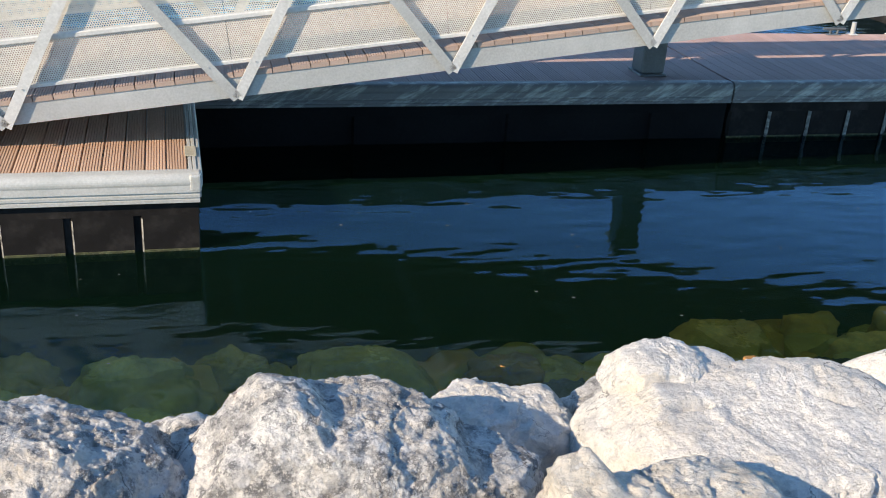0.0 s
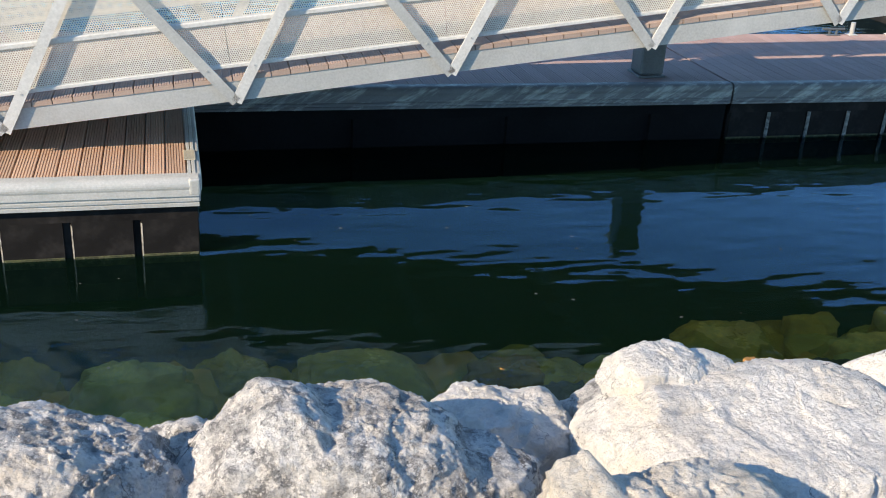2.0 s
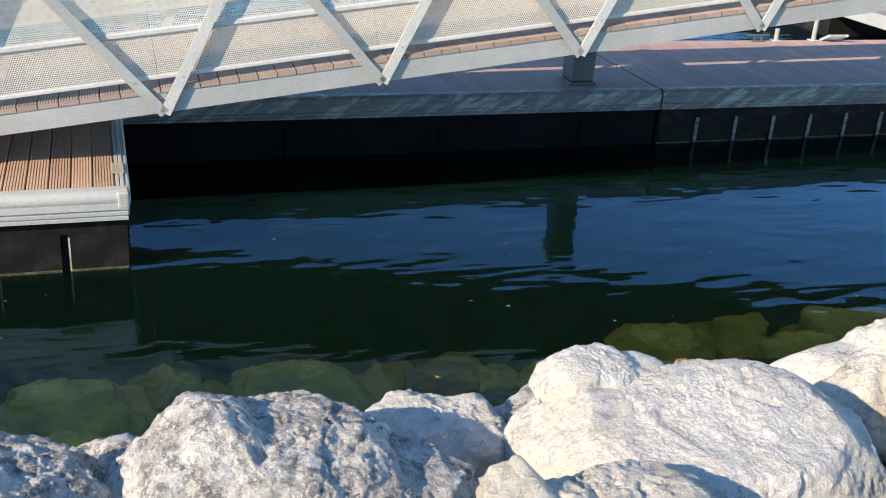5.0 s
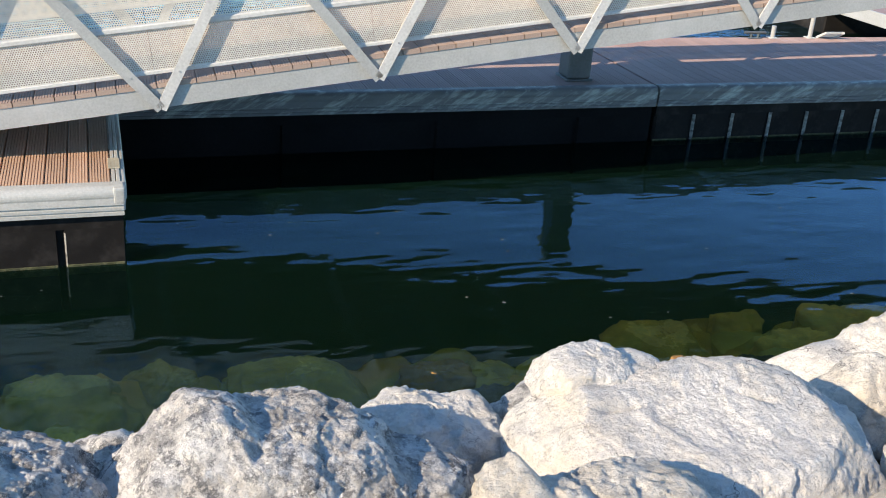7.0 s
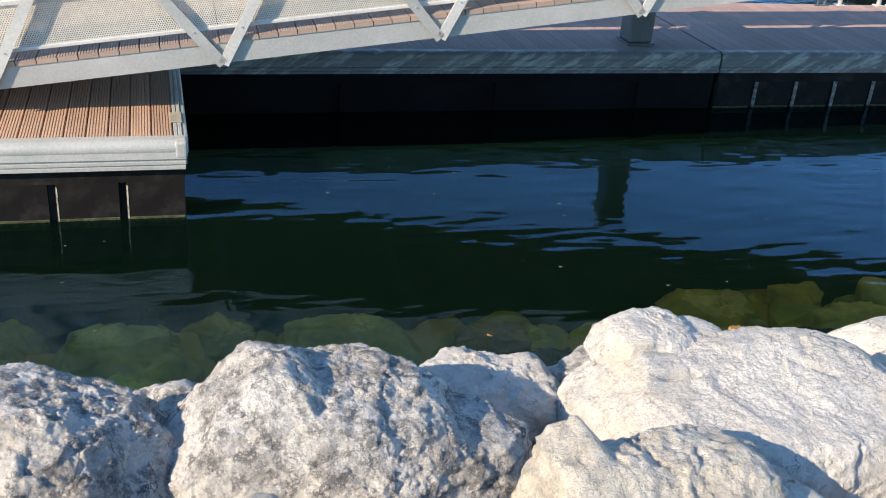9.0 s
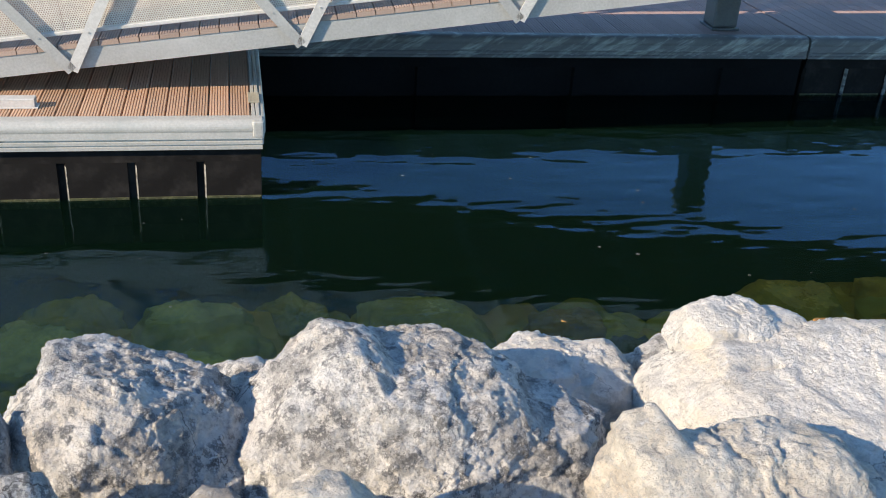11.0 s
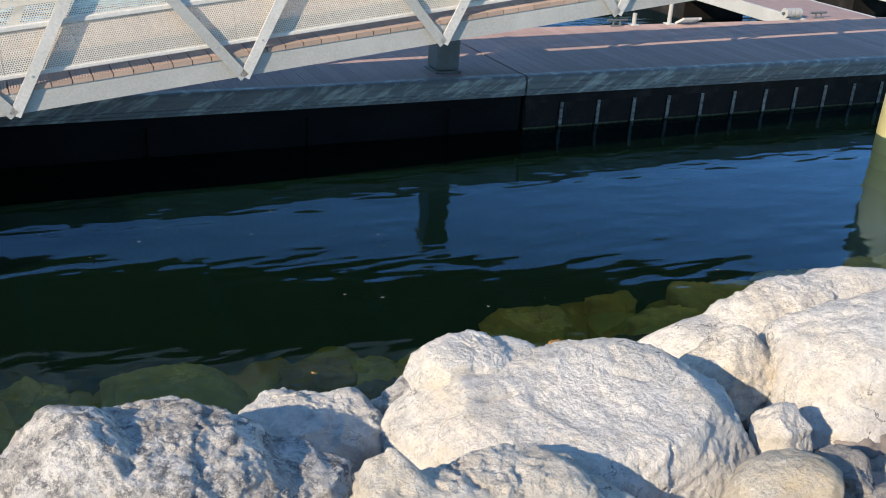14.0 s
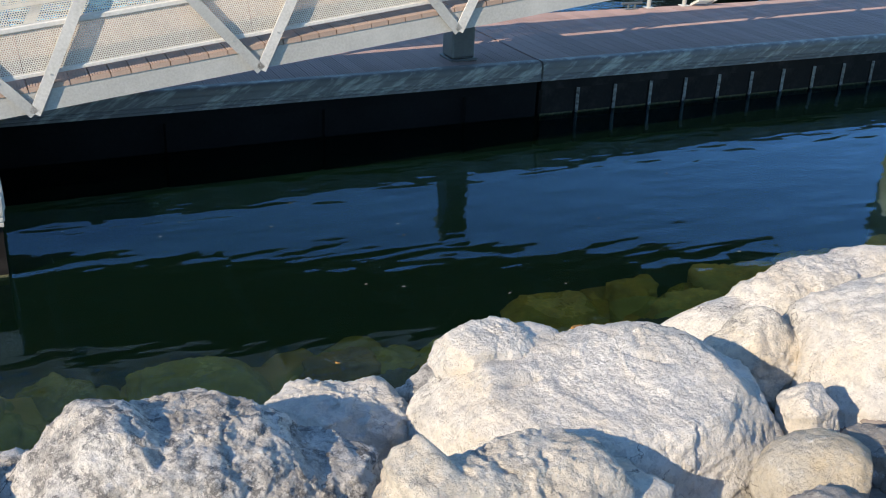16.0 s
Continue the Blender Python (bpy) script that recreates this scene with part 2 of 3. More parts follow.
M_ROCK_WET = material("algae_rock", (0.62, 0.47, 0.14), 0.8, 0.0, 0.4, 4.0, 30.0, 0.6, 0.01, stain_or_light=(0.26, 0.26, 0.09), stain_or_light_amount=0.8, stain_or_light_scale=3.0)
M_ROCK_ORANGE = material("rusty_rock", (0.42, 0.20, 0.05), 0.75, 0.0, 0.35, 6.0, 30.0, 0.6, 0.01, stain_or_light=(0.16, 0.10, 0.04), stain_or_light_amount=0.7, stain_or_light_scale=5.0)
M_BED = material("silt_bed", (0.20, 0.22, 0.08), 0.95, 0.0, 0.5, 1.5, 12.0, 0.5, 0.03, stain_or_light=(0.22, 0.21, 0.08), stain_or_light_amount=0.6, stain_or_light_scale=1.2)
# deep bed: the light lost on the way down is put into this colour
M_DEEP_DIM = material("deep_bed_dimmed", (0.015, 0.042, 0.020), 0.95, 0.0, 0.4, 1.0, 12.0, 0.5, 0.03)
M_RUBBLE = material("rubble_ground", (0.26, 0.24, 0.22), 0.95, 0.0, 0.3, 4.0, 30.0, 0.8, 0.02)


def pile_material():
    """Cream concrete, streaked, with a yellow-green growth that thickens below an uneven tide mark."""
    m = material("concrete_pile", (0.66, 0.60, 0.47), 0.85, 0.0, 0.15, 2.0, 40.0, 0.5, 0.006, stain_or_light=(0.44, 0.38, 0.24), stain_or_light_amount=0.6, stain_or_light_scale=2.2)
    n, l = m.node_tree.nodes, m.node_tree.links
    p = n["Principled BSDF"]
    paint = p.inputs["Base Color"].links[0].from_socket
    tc = n.new("ShaderNodeTexCoord")
    sep = n.new("ShaderNodeSeparateXYZ")
    l.new(tc.outputs["Object"], sep.inputs[0])
    mp = n.new("ShaderNodeMapping")
    mp.inputs["Scale"].default_value = (5.0, 5.0, 1.3)
    l.new(tc.outputs["Object"], mp.inputs["Vector"])
    t = n.new("ShaderNodeTexNoise")
    t.inputs["Scale"].default_value, t.inputs["Detail"].default_value, t.inputs["Roughness"].default_value = 1.6, 7.0, 0.65
    l.new(mp.outputs[0], t.inputs["Vector"])
    mark = n.new("ShaderNodeMath")
    mark.operation = "MULTIPLY_ADD"
    l.new(t.outputs["Fac"], mark.inputs[0])
    mark.inputs[1].default_value = -1.3
    l.new(sep.outputs["Z"], mark.inputs[2])
    r = n.new("ShaderNodeMapRange")
    for k, val in (("From Min", -0.25), ("From Max", 0.45), ("To Min", 0.7), ("To Max", 0.0)):
        r.inputs[k].default_value = val
    l.new(mark.outputs[0], r.inputs["Value"])
    x = n.new("ShaderNodeMix")
    x.data_type = "RGBA"
    l.new(r.outputs[0], x.inputs["Factor"])
    l.new(paint, x.inputs["A"])
    x.inputs["B"].default_value = (0.34, 0.30, 0.08, 1)
    l.new(x.outputs["Result"], p.inputs["Base Color"])
    return m


M_PILE = pile_material()


# ---- mesh helpers ----
def finish(name, bm, mat, smooth=False):
    me = bpy.data.meshes.new(name)
    bm.normal_update()
    for f in bm.faces:
        f.smooth = smooth
    bm.to_mesh(me)
    bm.free()
    me.materials.append(mat)
    return me


def part(name, bm, mat, parent=None, label="", smooth=False, at=None):
    ob = new(name, finish(name, bm, mat, smooth))
    if parent is not None:
        ob.parent = parent
    if at is not None:
        ob.matrix_basis = at
    return tagged(ob, label)


def base(name, m, label, category, group="", kind=""):
    ob = new(name)
    ob.empty_display_size = 0.1
    ob.matrix_basis = m
    return tagged(ob, label, category, group, kind)


def box(x0, x1, y0, y1, z0, z1, bevel=0.0, bm=None, seg=1):
    fresh = bmesh.new()
    r = bmesh.ops.create_cube(fresh, size=1.0)
    for v in r["verts"]:
        v.co = Vector(((x0 + x1) / 2 + v.co.x * (x1 - x0), (y0 + y1) / 2 + v.co.y * (y1 - y0), (z0 + z1) / 2 + v.co.z * (z1 - z0)))
    if bevel:
        bmesh.ops.bevel(fresh, geom=fresh.edges[:], offset=bevel, segments=seg, affect="EDGES", profile=0.6)
    if bm is None:
        return fresh
    return merge(bm, fresh)


def merge(bm, other):
    me = bpy.data.meshes.new("tmp")
    other.to_mesh(me)
    other.free()
    bm.from_mesh(me)
    bpy.data.meshes.remove(me)
    return bm


def profile_x(points, x0, x1, bm=None):
    """A closed outline in y and z, drawn out along x."""
    b = bm or bmesh.new()
    a = [b.verts.new((x0, y, z)) for y, z in points]
    c = [b.verts.new((x1, y, z)) for y, z in points]
    k = len(points)
    for i in range(k):
        b.faces.new((a[i], a[(i + 1) % k], c[(i + 1) % k], c[i]))
    b.faces.new(a[::-1])
    b.faces.new(c)
    bmesh.ops.recalc_face_normals(b, faces=b.faces[:])
    return b


def slab(points, z0, z1):
    """A closed outline in x and y, drawn up along z."""
    b = bmesh.new()
    a = [b.verts.new((x, y, z0)) for x, y in points]
    c = [b.verts.new((x, y, z1)) for x, y in points]
    for i in range(len(points)):
        j = (i + 1) % len(points)
        b.faces.new((a[i], a[j], c[j], c[i]))
    b.faces.new(a)
    b.faces.new(c)
    bmesh.ops.recalc_face_normals(b, faces=b.faces[:])
    return b


def bar(p, q, w, h, up=(0, 0, 1)):
    """A rectangular bar from p to q, w across and h along up."""
    p, q = Vector(p), Vector(q)
    d = (q - p).normalized()
    s = d.cross(Vector(up)).normalized()
    u = s.cross(d)
    b = bmesh.new()
    ends = []
    for o in (p, q):
        ends.append([b.verts.new(o + s * w / 2 * i + u * h / 2 * j) for i, j in ((-1, -1), (1, -1), (1, 1), (-1, 1))])
    for i in range(4):
        b.faces.new((ends[0][i], ends[0][(i + 1) % 4], ends[1][(i + 1) % 4], ends[1][i]))
    b.faces.new(ends[0][::-1])
    b.faces.new(ends[1])
    bmesh.ops.recalc_face_normals(b, faces=b.faces[:])
    return b


def cylinder(p, q, r, n=16, r2=None):
    p, q = Vector(p), Vector(q)
    b = bmesh.new()
    bmesh.ops.create_cone(b, cap_ends=True, segments=n, radius1=r, radius2=r if r2 is None else r2, depth=(q - p).length)
    b.transform(Matrix.Translation((p + q) / 2) @ (q - p).to_track_quat("Z", "Y").to_matrix().to_4x4())
    return b


def board(length, width=0.140, thick=0.026, grooves=7, depth=0.008):
    """A grooved decking board along y, its top at z = 0."""
    pts = [(-width / 2, -thick)]
    g = width / grooves
    for i in range(grooves):
        x = -width / 2 + g * i
        pts += [(x + 0.001, 0.0), (x + g * 0.68, 0.0), (x + g * 0.72, -depth), (x + g * 0.97, -depth)]
    pts += [(width / 2, 0.0), (width / 2, -thick)]
    b = bmesh.new()
    a = [b.verts.new((x, 0, z)) for x, z in pts]
    c = [b.verts.new((x, length, z)) for x, z in pts]
    for i in range(len(pts)):
        j = (i + 1) % len(pts)
        b.faces.new((a[i], a[j], c[j], c[i]))
    b.faces.new(a)
    b.faces.new(c[::-1])
    bmesh.ops.recalc_face_normals(b, faces=b.faces[:])
    return b


DECK_Z = 0.60

# ---- water and bed ----
def sheet(x0, x1, y0, y1, z):
    b = bmesh.new()
    b.faces.new([b.verts.new((x, y, z)) for x, y in ((x0, y0), (x1, y0), (x1, y1), (x0, y1))])
    return b


water = part("water", sheet(-700, 700, -700, 3.6, 0.0), M_WATER)
tagged(water, "clear greenish harbour water with gentle ripples", "water", kind="structure")
open_water = part("water_open", sheet(-700, 700, 3.6, 700, 0.0), M_WATER_OPEN)
tagged(open_water, "choppy blue harbour water beyond the walkway", "water", kind="structure")


def depth_material():
    """Faintly green layer: light that goes down and comes back is tinted and weakened."""
    m = bpy.data.materials.new("green_depth")
    m.use_nodes = True
    n, l = m.node_tree.nodes, m.node_tree.links
    n.clear()
    out = n.new("ShaderNodeOutputMaterial")
    tr = n.new("ShaderNodeBsdfTransparent")
    tr.inputs["Color"].default_value = (0.88, 0.87, 0.72, 1)
    haze = n.new("ShaderNodeBsdfDiffuse")
    haze.inputs["Color"].default_value = (0.17, 0.22, 0.08, 1)
    mx = n.new("ShaderNodeMixShader")
    mx.inputs[0].default_value = 0.03
    l.new(tr.outputs[0], mx.inputs[1])
    l.new(haze.outputs[0], mx.inputs[2])
    l.new(mx.outputs[0], out.inputs["Surface"])
    return m


M_DEPTH = depth_material()
# added sheets: stand in for light dimmed and scattered by the water's depth
for depth in (0.20, 0.38, 0.62):
    o = part("water_depth", sheet(-40, 40, -3.2, 2.2, -depth), M_DEPTH)
    tagged(o, "added green sheet that dims light with depth", "water", kind="structure")

b = bmesh.new()
frng = random.Random(12)
for i in range(26):
    fx, fy, fr = frng.uniform(-1.6, 6.0), frng.uniform(-1.6, 1.2), frng.uniform(0.004, 0.011)
    c = [b.verts.new((fx + fr * 1.6 * math.cos(a), fy + fr * math.sin(a), 0.004 + 0.002 * math.cos(3 * a))) for a in [k * math.tau / 7 for k in range(7)]]
    b.faces.new(c)
flecks = part("floating_flecks", b, M_LIT_EDGE_FLECK)
tagged(flecks, "small pale flecks drifting on the water", "debris", kind="stuff")


def bank_height(x, y):
    """The bank under the rocks: it falls from the shore into the water and on to a flat bed."""
    if y < -5.6:
        z = 0.95
    elif y < -2.4:
        z = 0.95 - ((y + 5.6) / 3.2) ** 0.7 * 1.25
    elif y < 1.5:
        z = -0.30 - (y + 2.4) / 1.3 * 0.30 if y < -1.1 else -0.60 - (y + 1.1) / 2.6 * 1.85
    else:
        z = -2.45
    return z + 0.10 * noise.noise((x * 1.3, y * 1.3, 0.0)) + 0.04 * noise.noise((x * 5, y * 5, 3.0))


bm = bmesh.new()
xs = [-700, -100, -30, -12] + [-8 + 0.25 * i for i in range(97)] + [20, 40, 100, 700]
ys = [-700, -100, -30, -12] + [-9 + 0.25 * i for i in range(60)] + [9, 20, 60, 200, 700]
grid = [[bm.verts.new((x, y, bank_height(x, y))) for y in ys] for x in xs]
for i in range(len(xs) - 1):
    for j in range(len(ys) - 1):
        bm.faces.new((grid[i][j], grid[i + 1][j], grid[i + 1][j + 1], grid[i][j + 1]))
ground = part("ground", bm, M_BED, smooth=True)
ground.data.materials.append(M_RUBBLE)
ground.data.materials.append(M_DEEP_DIM)
# beyond y = -0.4 the bed takes the colour dimmed for depth
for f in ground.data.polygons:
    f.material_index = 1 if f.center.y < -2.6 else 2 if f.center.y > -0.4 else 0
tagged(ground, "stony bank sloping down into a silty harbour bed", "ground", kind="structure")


# ---- rocks ----
SETTLE = Vector((0.025, 0.0, -0.035))


def rock(center, blobs, seed, mat, label, rough=1.0, power=2.7, grow=1.03, cuts=(), gashes=(), facets=22, bite=(0.80, 0.95), level=5, name="boulder", group="shore rocks"):
    """A broken boulder: rounded blocks (x, y, z, rx, ry, rz) grown together, planes knocked off them,
    gashes cut in, then chips, creases and pits over the whole skin."""
    rng = random.Random(seed)
    bm = bmesh.new()
    bmesh.ops.create_icosphere(bm, subdivisions=level, radius=1.0)
    bm.verts.ensure_lookup_table()
    dirs = np.array([v.co for v in bm.verts], dtype=float)
    dirs /= np.linalg.norm(dirs, axis=1)[:, None]
    mid = np.array(center, dtype=float)
    size = max(max(abs(x - mid[0]) + rx, abs(z - mid[2]) + rz) for x, y, z, rx, ry, rz in blobs)
    mean = min(size, sum(sum(q[3:]) / 3 for q in blobs) / len(blobs))

    def field(p):
        total = 0.0
        sharp = 20.0 / mean
        for x, y, z, rx, ry, rz in blobs:
            q = np.abs((p - np.array((x, y, z)) + mid) / (grow * np.array((rx, ry, rz))))
            f = ((q ** power).sum(axis=1) ** (1.0 / power) - 1.0) * min(rx, ry, rz)
            total = total + np.exp(np.clip(-sharp * f, -60, 60))
        return -np.log(total) / sharp

    lo, hi = np.zeros(len(dirs)), np.full(len(dirs), 3.0 * size + 1.0)
    for _ in range(22):
        m = (lo + hi) / 2
        out = field(dirs * m[:, None]) > 0
        hi, lo = np.where(out, m, hi), np.where(out, lo, m)
    r = lo
    planes = []
    for n, d in cuts:
        planes.append((np.array(Vector(n).normalized()), d))
    for _ in range(facets):
        planes.append((np.array(Vector((rng.gauss(0, 1), rng.gauss(-0.3, 0.9), rng.gauss(0.2, 0.8))).normalized()), rng.uniform(*bite)))
    for n, d in planes:
        reach = d * float((dirs * r[:, None] @ n).max())
        dn = dirs @ n
        lim = np.where(dn > 0.03, reach / np.maximum(dn, 0.03), 1e9)
        r = np.where(lim < r, lim + (r - lim) * 0.02, r)
    pts = dirs * r[:, None]
    off = Vector((rng.uniform(-50, 50), rng.uniform(-50, 50), rng.uniform(-50, 50)))
    push = np.zeros(len(dirs))
    for p, q, width, depth in gashes:
        p, q = (pts[int((dirs @ (np.array(e) - mid)).argmax())] for e in (p, q))
        t = np.clip((pts - p) @ (q - p) / ((q - p) @ (q - p)), 0, 1)
        gap = np.linalg.norm(pts - (p + t[:, None] * (q - p)), axis=1)
        push -= depth * np.clip(1 - gap / width, 0, 1) * np.minimum(1, 4 * np.minimum(t, 1 - t) + 0.2)
    big_f, chip_f = 1.5 / size, 1.5 / mean
    turb, frac, voro, one, vec = noise.turbulence, noise.fractal, noise.voronoi, noise.noise, noise.noise_vector

    def chip(w, f, tilt, most):
        """Broken faces: every cell of the skin is a small plane with a slope of its own."""
        c = voro(w * f)[1][0] / f
        return max(-most, min(most, (w - c).dot(vec(c * 9.7)) * tilt))

    for i, v in enumerate(bm.verts):
        p = Vector(pts[i])
        s = p + off
        warp = vec(s * 3.0) * 0.06
        fine_warp = vec(s * 14.0) * 0.014
        w = s + warp
        creases = turb(s * 5.0 + warp * 4, 5, True, amplitude_scale=0.6, frequency_scale=2.1)
        pits = voro((s + fine_warp) * 26.0)[0][0]
        fine = frac(s * 15.0, 0.6, 2.2, 4)
        h = one(s * big_f) * 0.04 * size
        h += rough * (chip(w, chip_f, 0.14, 0.02) + chip(w + fine_warp, 7.0, 0.32, 0.012) + chip(s + fine_warp, 19.0, 0.45, 0.006))
        grit = frac(s * 42.0, 0.8, 2.2, 2)
        h += rough * (fine * 0.009 + grit * 0.005 - (creases - 0.45) * 0.016) - 0.008
        strata = one(Vector((s.x * 2.5 + s.z * 3.0, s.y * 2.5, s.z * 13.0 - s.x * 4.0)) + warp * 9)
        h += rough * (0.25 - abs(strata)) * 0.030
        h += rough * rough * (min(0.5, pits) - 0.3) * 0.008
        v.co = p + Vector(dirs[i]) * (h + push[i]) + Vector(mid) + SETTLE
    ob = part(name, bm, mat, smooth=True)
    return tagged(ob, label, "rock", group)


def stone(x, y, z, rx, ry, rz, seed, mat, label, **how):
    return rock((x, y, z), [(x, y, z, rx, ry, rz)], seed, mat, label, **how)


BIG = "large pale grey limestone boulder with pitted surface on the shore"
PALE = "smooth whitish limestone boulder on the shore"
SMALL = "small pale limestone rock wedged between boulders"
# the row along the water
rock((-0.56, -3.62, 0.55), [(-0.63, -3.60, 0.59, 0.40, 0.40, 0.40), (-0.44, -3.64, 0.48, 0.36, 0.40, 0.40), (-0.30, -3.70, 0.36, 0.37, 0.38, 0.37), (-0.70, -3.92, 0.58, 0.22, 0.22, 0.28)], 11, M_ROCK, BIG, rough=0.8, power=2.9, facets=26, bite=(0.84, 0.96), level=7)
rock((0.52, -3.68, 0.45), [(0.22, -3.65, 0.70, 0.27, 0.38, 0.36), (0.00, -3.70, 0.50, 0.28, 0.38, 0.36), (0.58, -3.64, 0.62, 0.44, 0.45, 0.35), (1.04, -3.70, 0.41, 0.38, 0.42, 0.34), (0.70, -3.72, 0.20, 0.74, 0.50, 0.36)], 23, M_ROCK, BIG, rough=0.8, power=2.5, facets=26, bite=(0.84, 0.97), level=7)
rock((1.35, -3.06, 0.28), [(1.22, -3.05, 0.30, 0.40, 0.30, 0.28), (1.58, -3.10, 0.34, 0.19, 0.24, 0.25)], 31, M_ROCK_PALE, "grey limestone boulder with a sunlit peak", rough=0.8, level=6)
stone(-0.12, -2.95, 0.20, 0.26, 0.26, 0.27, 41, M_ROCK, SMALL, rough=0.8)
stone(1.92, -2.95, 0.22, 0.18, 0.22, 0.29, 37, M_ROCK, SMALL, rough=0.8)
stone(2.62, -2.72, 0.06, 0.24, 0.22, 0.24, 38, M_ROCK, SMALL, rough=0.8)
rock((2.14, -3.26, 0.76), [(2.06, -3.25, 0.76, 0.25, 0.22, 0.14), (2.31, -3.26, 0.72, 0.20, 0.19, 0.11)], 45, M_ROCK_PALE, "rounded whitish rock lying on a larger boulder", rough=0.55, power=3.0, facets=16, bite=(0.84, 0.96), level=6)
rock((2.5, -3.66, 0.36), [(1.84, -3.62, 0.50, 0.34, 0.44, 0.34), (2.52, -3.66, 0.46, 0.72, 0.52, 0.40), (3.12, -3.66, 0.26, 0.46, 0.50, 0.38), (2.6, -3.78, 0.10, 1.00, 0.58, 0.36)], 47, M_ROCK_PALE, PALE, rough=0.5, power=3.0, facets=26, bite=(0.85, 0.96), gashes=(((1.82, -3.62, 0.94), (2.11, -3.60, 0.91), 0.035, 0.07), ((2.62, -3.62, 0.79), (2.77, -3.70, 0.73), 0.03, 0.035)), level=7)
rock((1.66, -4.32, 0.62), [(1.25, -4.26, 0.99, 0.11, 0.13, 0.13), (1.36, -4.32, 0.74, 0.30, 0.22, 0.24), (1.76, -4.32, 0.66, 0.38, 0.30, 0.28), (2.12, -4.32, 0.46, 0.32, 0.28, 0.28)], 59, M_ROCK_WARM, "cream and grey limestone boulder with a square knob", rough=0.9, power=2.8, facets=26, bite=(0.84, 0.96), level=6)
rock((4.9, -2.62, 0.12), [(4.24, -2.56, 0.06, 0.50, 0.26, 0.22), (4.92, -2.52, 0.12, 0.58, 0.28, 0.33), (5.65, -2.48, 0.14, 0.5, 0.30, 0.36)], 71, M_ROCK_PALE, "long sloping whitish boulder at the water's edge", rough=0.9, power=2.8, facets=26, bite=(0.86, 0.97), level=6)
rock((3.88, -3.20, 0.28), [(3.90, -3.22, 0.34, 0.23, 0.24, 0.28), (3.72, -3.20, 0.24, 0.20, 0.22, 0.26)], 73, M_ROCK_WARM, "angular tan and grey rock between boulders", rough=0.8, power=2.6)
rock((4.8, -3.52, 0.25), [(4.62, -3.46, 0.36, 0.62, 0.48, 0.44), (4.30, -3.66, 0.10, 0.40, 0.40, 0.40), (5.40, -3.50, 0.32, 0.55, 0.46, 0.45)], 79, M_ROCK_PALE, PALE, rough=0.75, power=3.0, facets=22, bite=(0.84, 0.97), gashes=(((4.00, -3.85, 0.64), (4.29, -3.90, 0.45), 0.03, 0.05), ((3.66, -3.60, 0.85), (4.09, -3.50, 0.75), 0.04, 0.06)), level=6)
stone(6.55, -2.50, 0.10, 0.42, 0.36, 0.36, 83, M_ROCK_PALE, SMALL)
# cobbles in the gaps
stone(3.52, -3.96, 0.48, 0.16, 0.16, 0.19, 89, M_ROCK_PALE, SMALL, rough=0.5, power=2.3)
stone(3.14, -4.42, 0.54, 0.28, 0.22, 0.19, 97, M_ROCK_TAN, "rounded yellowish cobble among the boulders", rough=0.4, power=2.5, cuts=(((-0.3, -0.5, 0.85), 0.80),), facets=5)
stone(4.14, -3.94, 0.18, 0.28, 0.20, 0.23, 101, M_ROCK_DARK, "dark stone in a gap between boulders", rough=0.9)
stone(3.60, -4.30, 0.38, 0.17, 0.18, 0.21, 103, M_ROCK_GREY, "grey stone wedged between boulders", rough=0.7)
stone(2.84, -4.76, 0.50, 0.30, 0.20, 0.23, 109, M_ROCK_GREY, "grey stone wedged between boulders", rough=0.7)
stone(4.14, -4.26, 0.16, 0.26, 0.20, 0.25, 107, M_ROCK_GREY, "grey stone wedged between boulders", rough=0.7)
stone(3.72, -4.58, 0.24, 0.32, 0.24, 0.27, 111, M_ROCK_GREY, "grey stone wedged between boulders", rough=0.7)
stone(4.55, -4.20, 0.20, 0.28, 0.24, 0.27, 112, M_ROCK_PALE, SMALL, rough=0.7)
stone(-1.05, -3.86, 0.64, 0.14, 0.16, 0.36, 113, M_ROCK, SMALL, rough=0.8)
stone(-0.84, -4.32, 0.66, 0.17, 0.15, 0.38, 127, M_ROCK, SMALL, rough=0.8)
stone(-0.24, -4.40, 0.64, 0.20, 0.15, 0.38, 131, M_ROCK_GREY, SMALL, rough=0.8)
stone(0.13, -4.46, 0.68, 0.22, 0.16, 0.38, 137, M_ROCK_WARM, SMALL, rough=0.8)
# the bank goes on to both sides and behind
rng = random.Random(77)
spots = [(-4.6, -4.6), (-5.8, -4.3), (-2.4, -5.2), (-3.5, -5.0), (6.2, -3.5), (7.2, -2.9), (8.4, -3.2), (9.6, -2.9), (5.9, -4.9), (7.1, -4.3), (8.6, -4.5), (-0.6, -5.9), (-1.9, -5.8), (6.7, -5.8)]
for i, (x, y) in enumerate(spots):
    r = rng.uniform(0.50, 0.72)
    stone(x, y, bank_height(x, y) + 0.12, r, r * 0.78, r * 0.62, 500 + i, M_ROCK if i % 2 else M_ROCK_PALE, BIG if i % 2 else PALE)
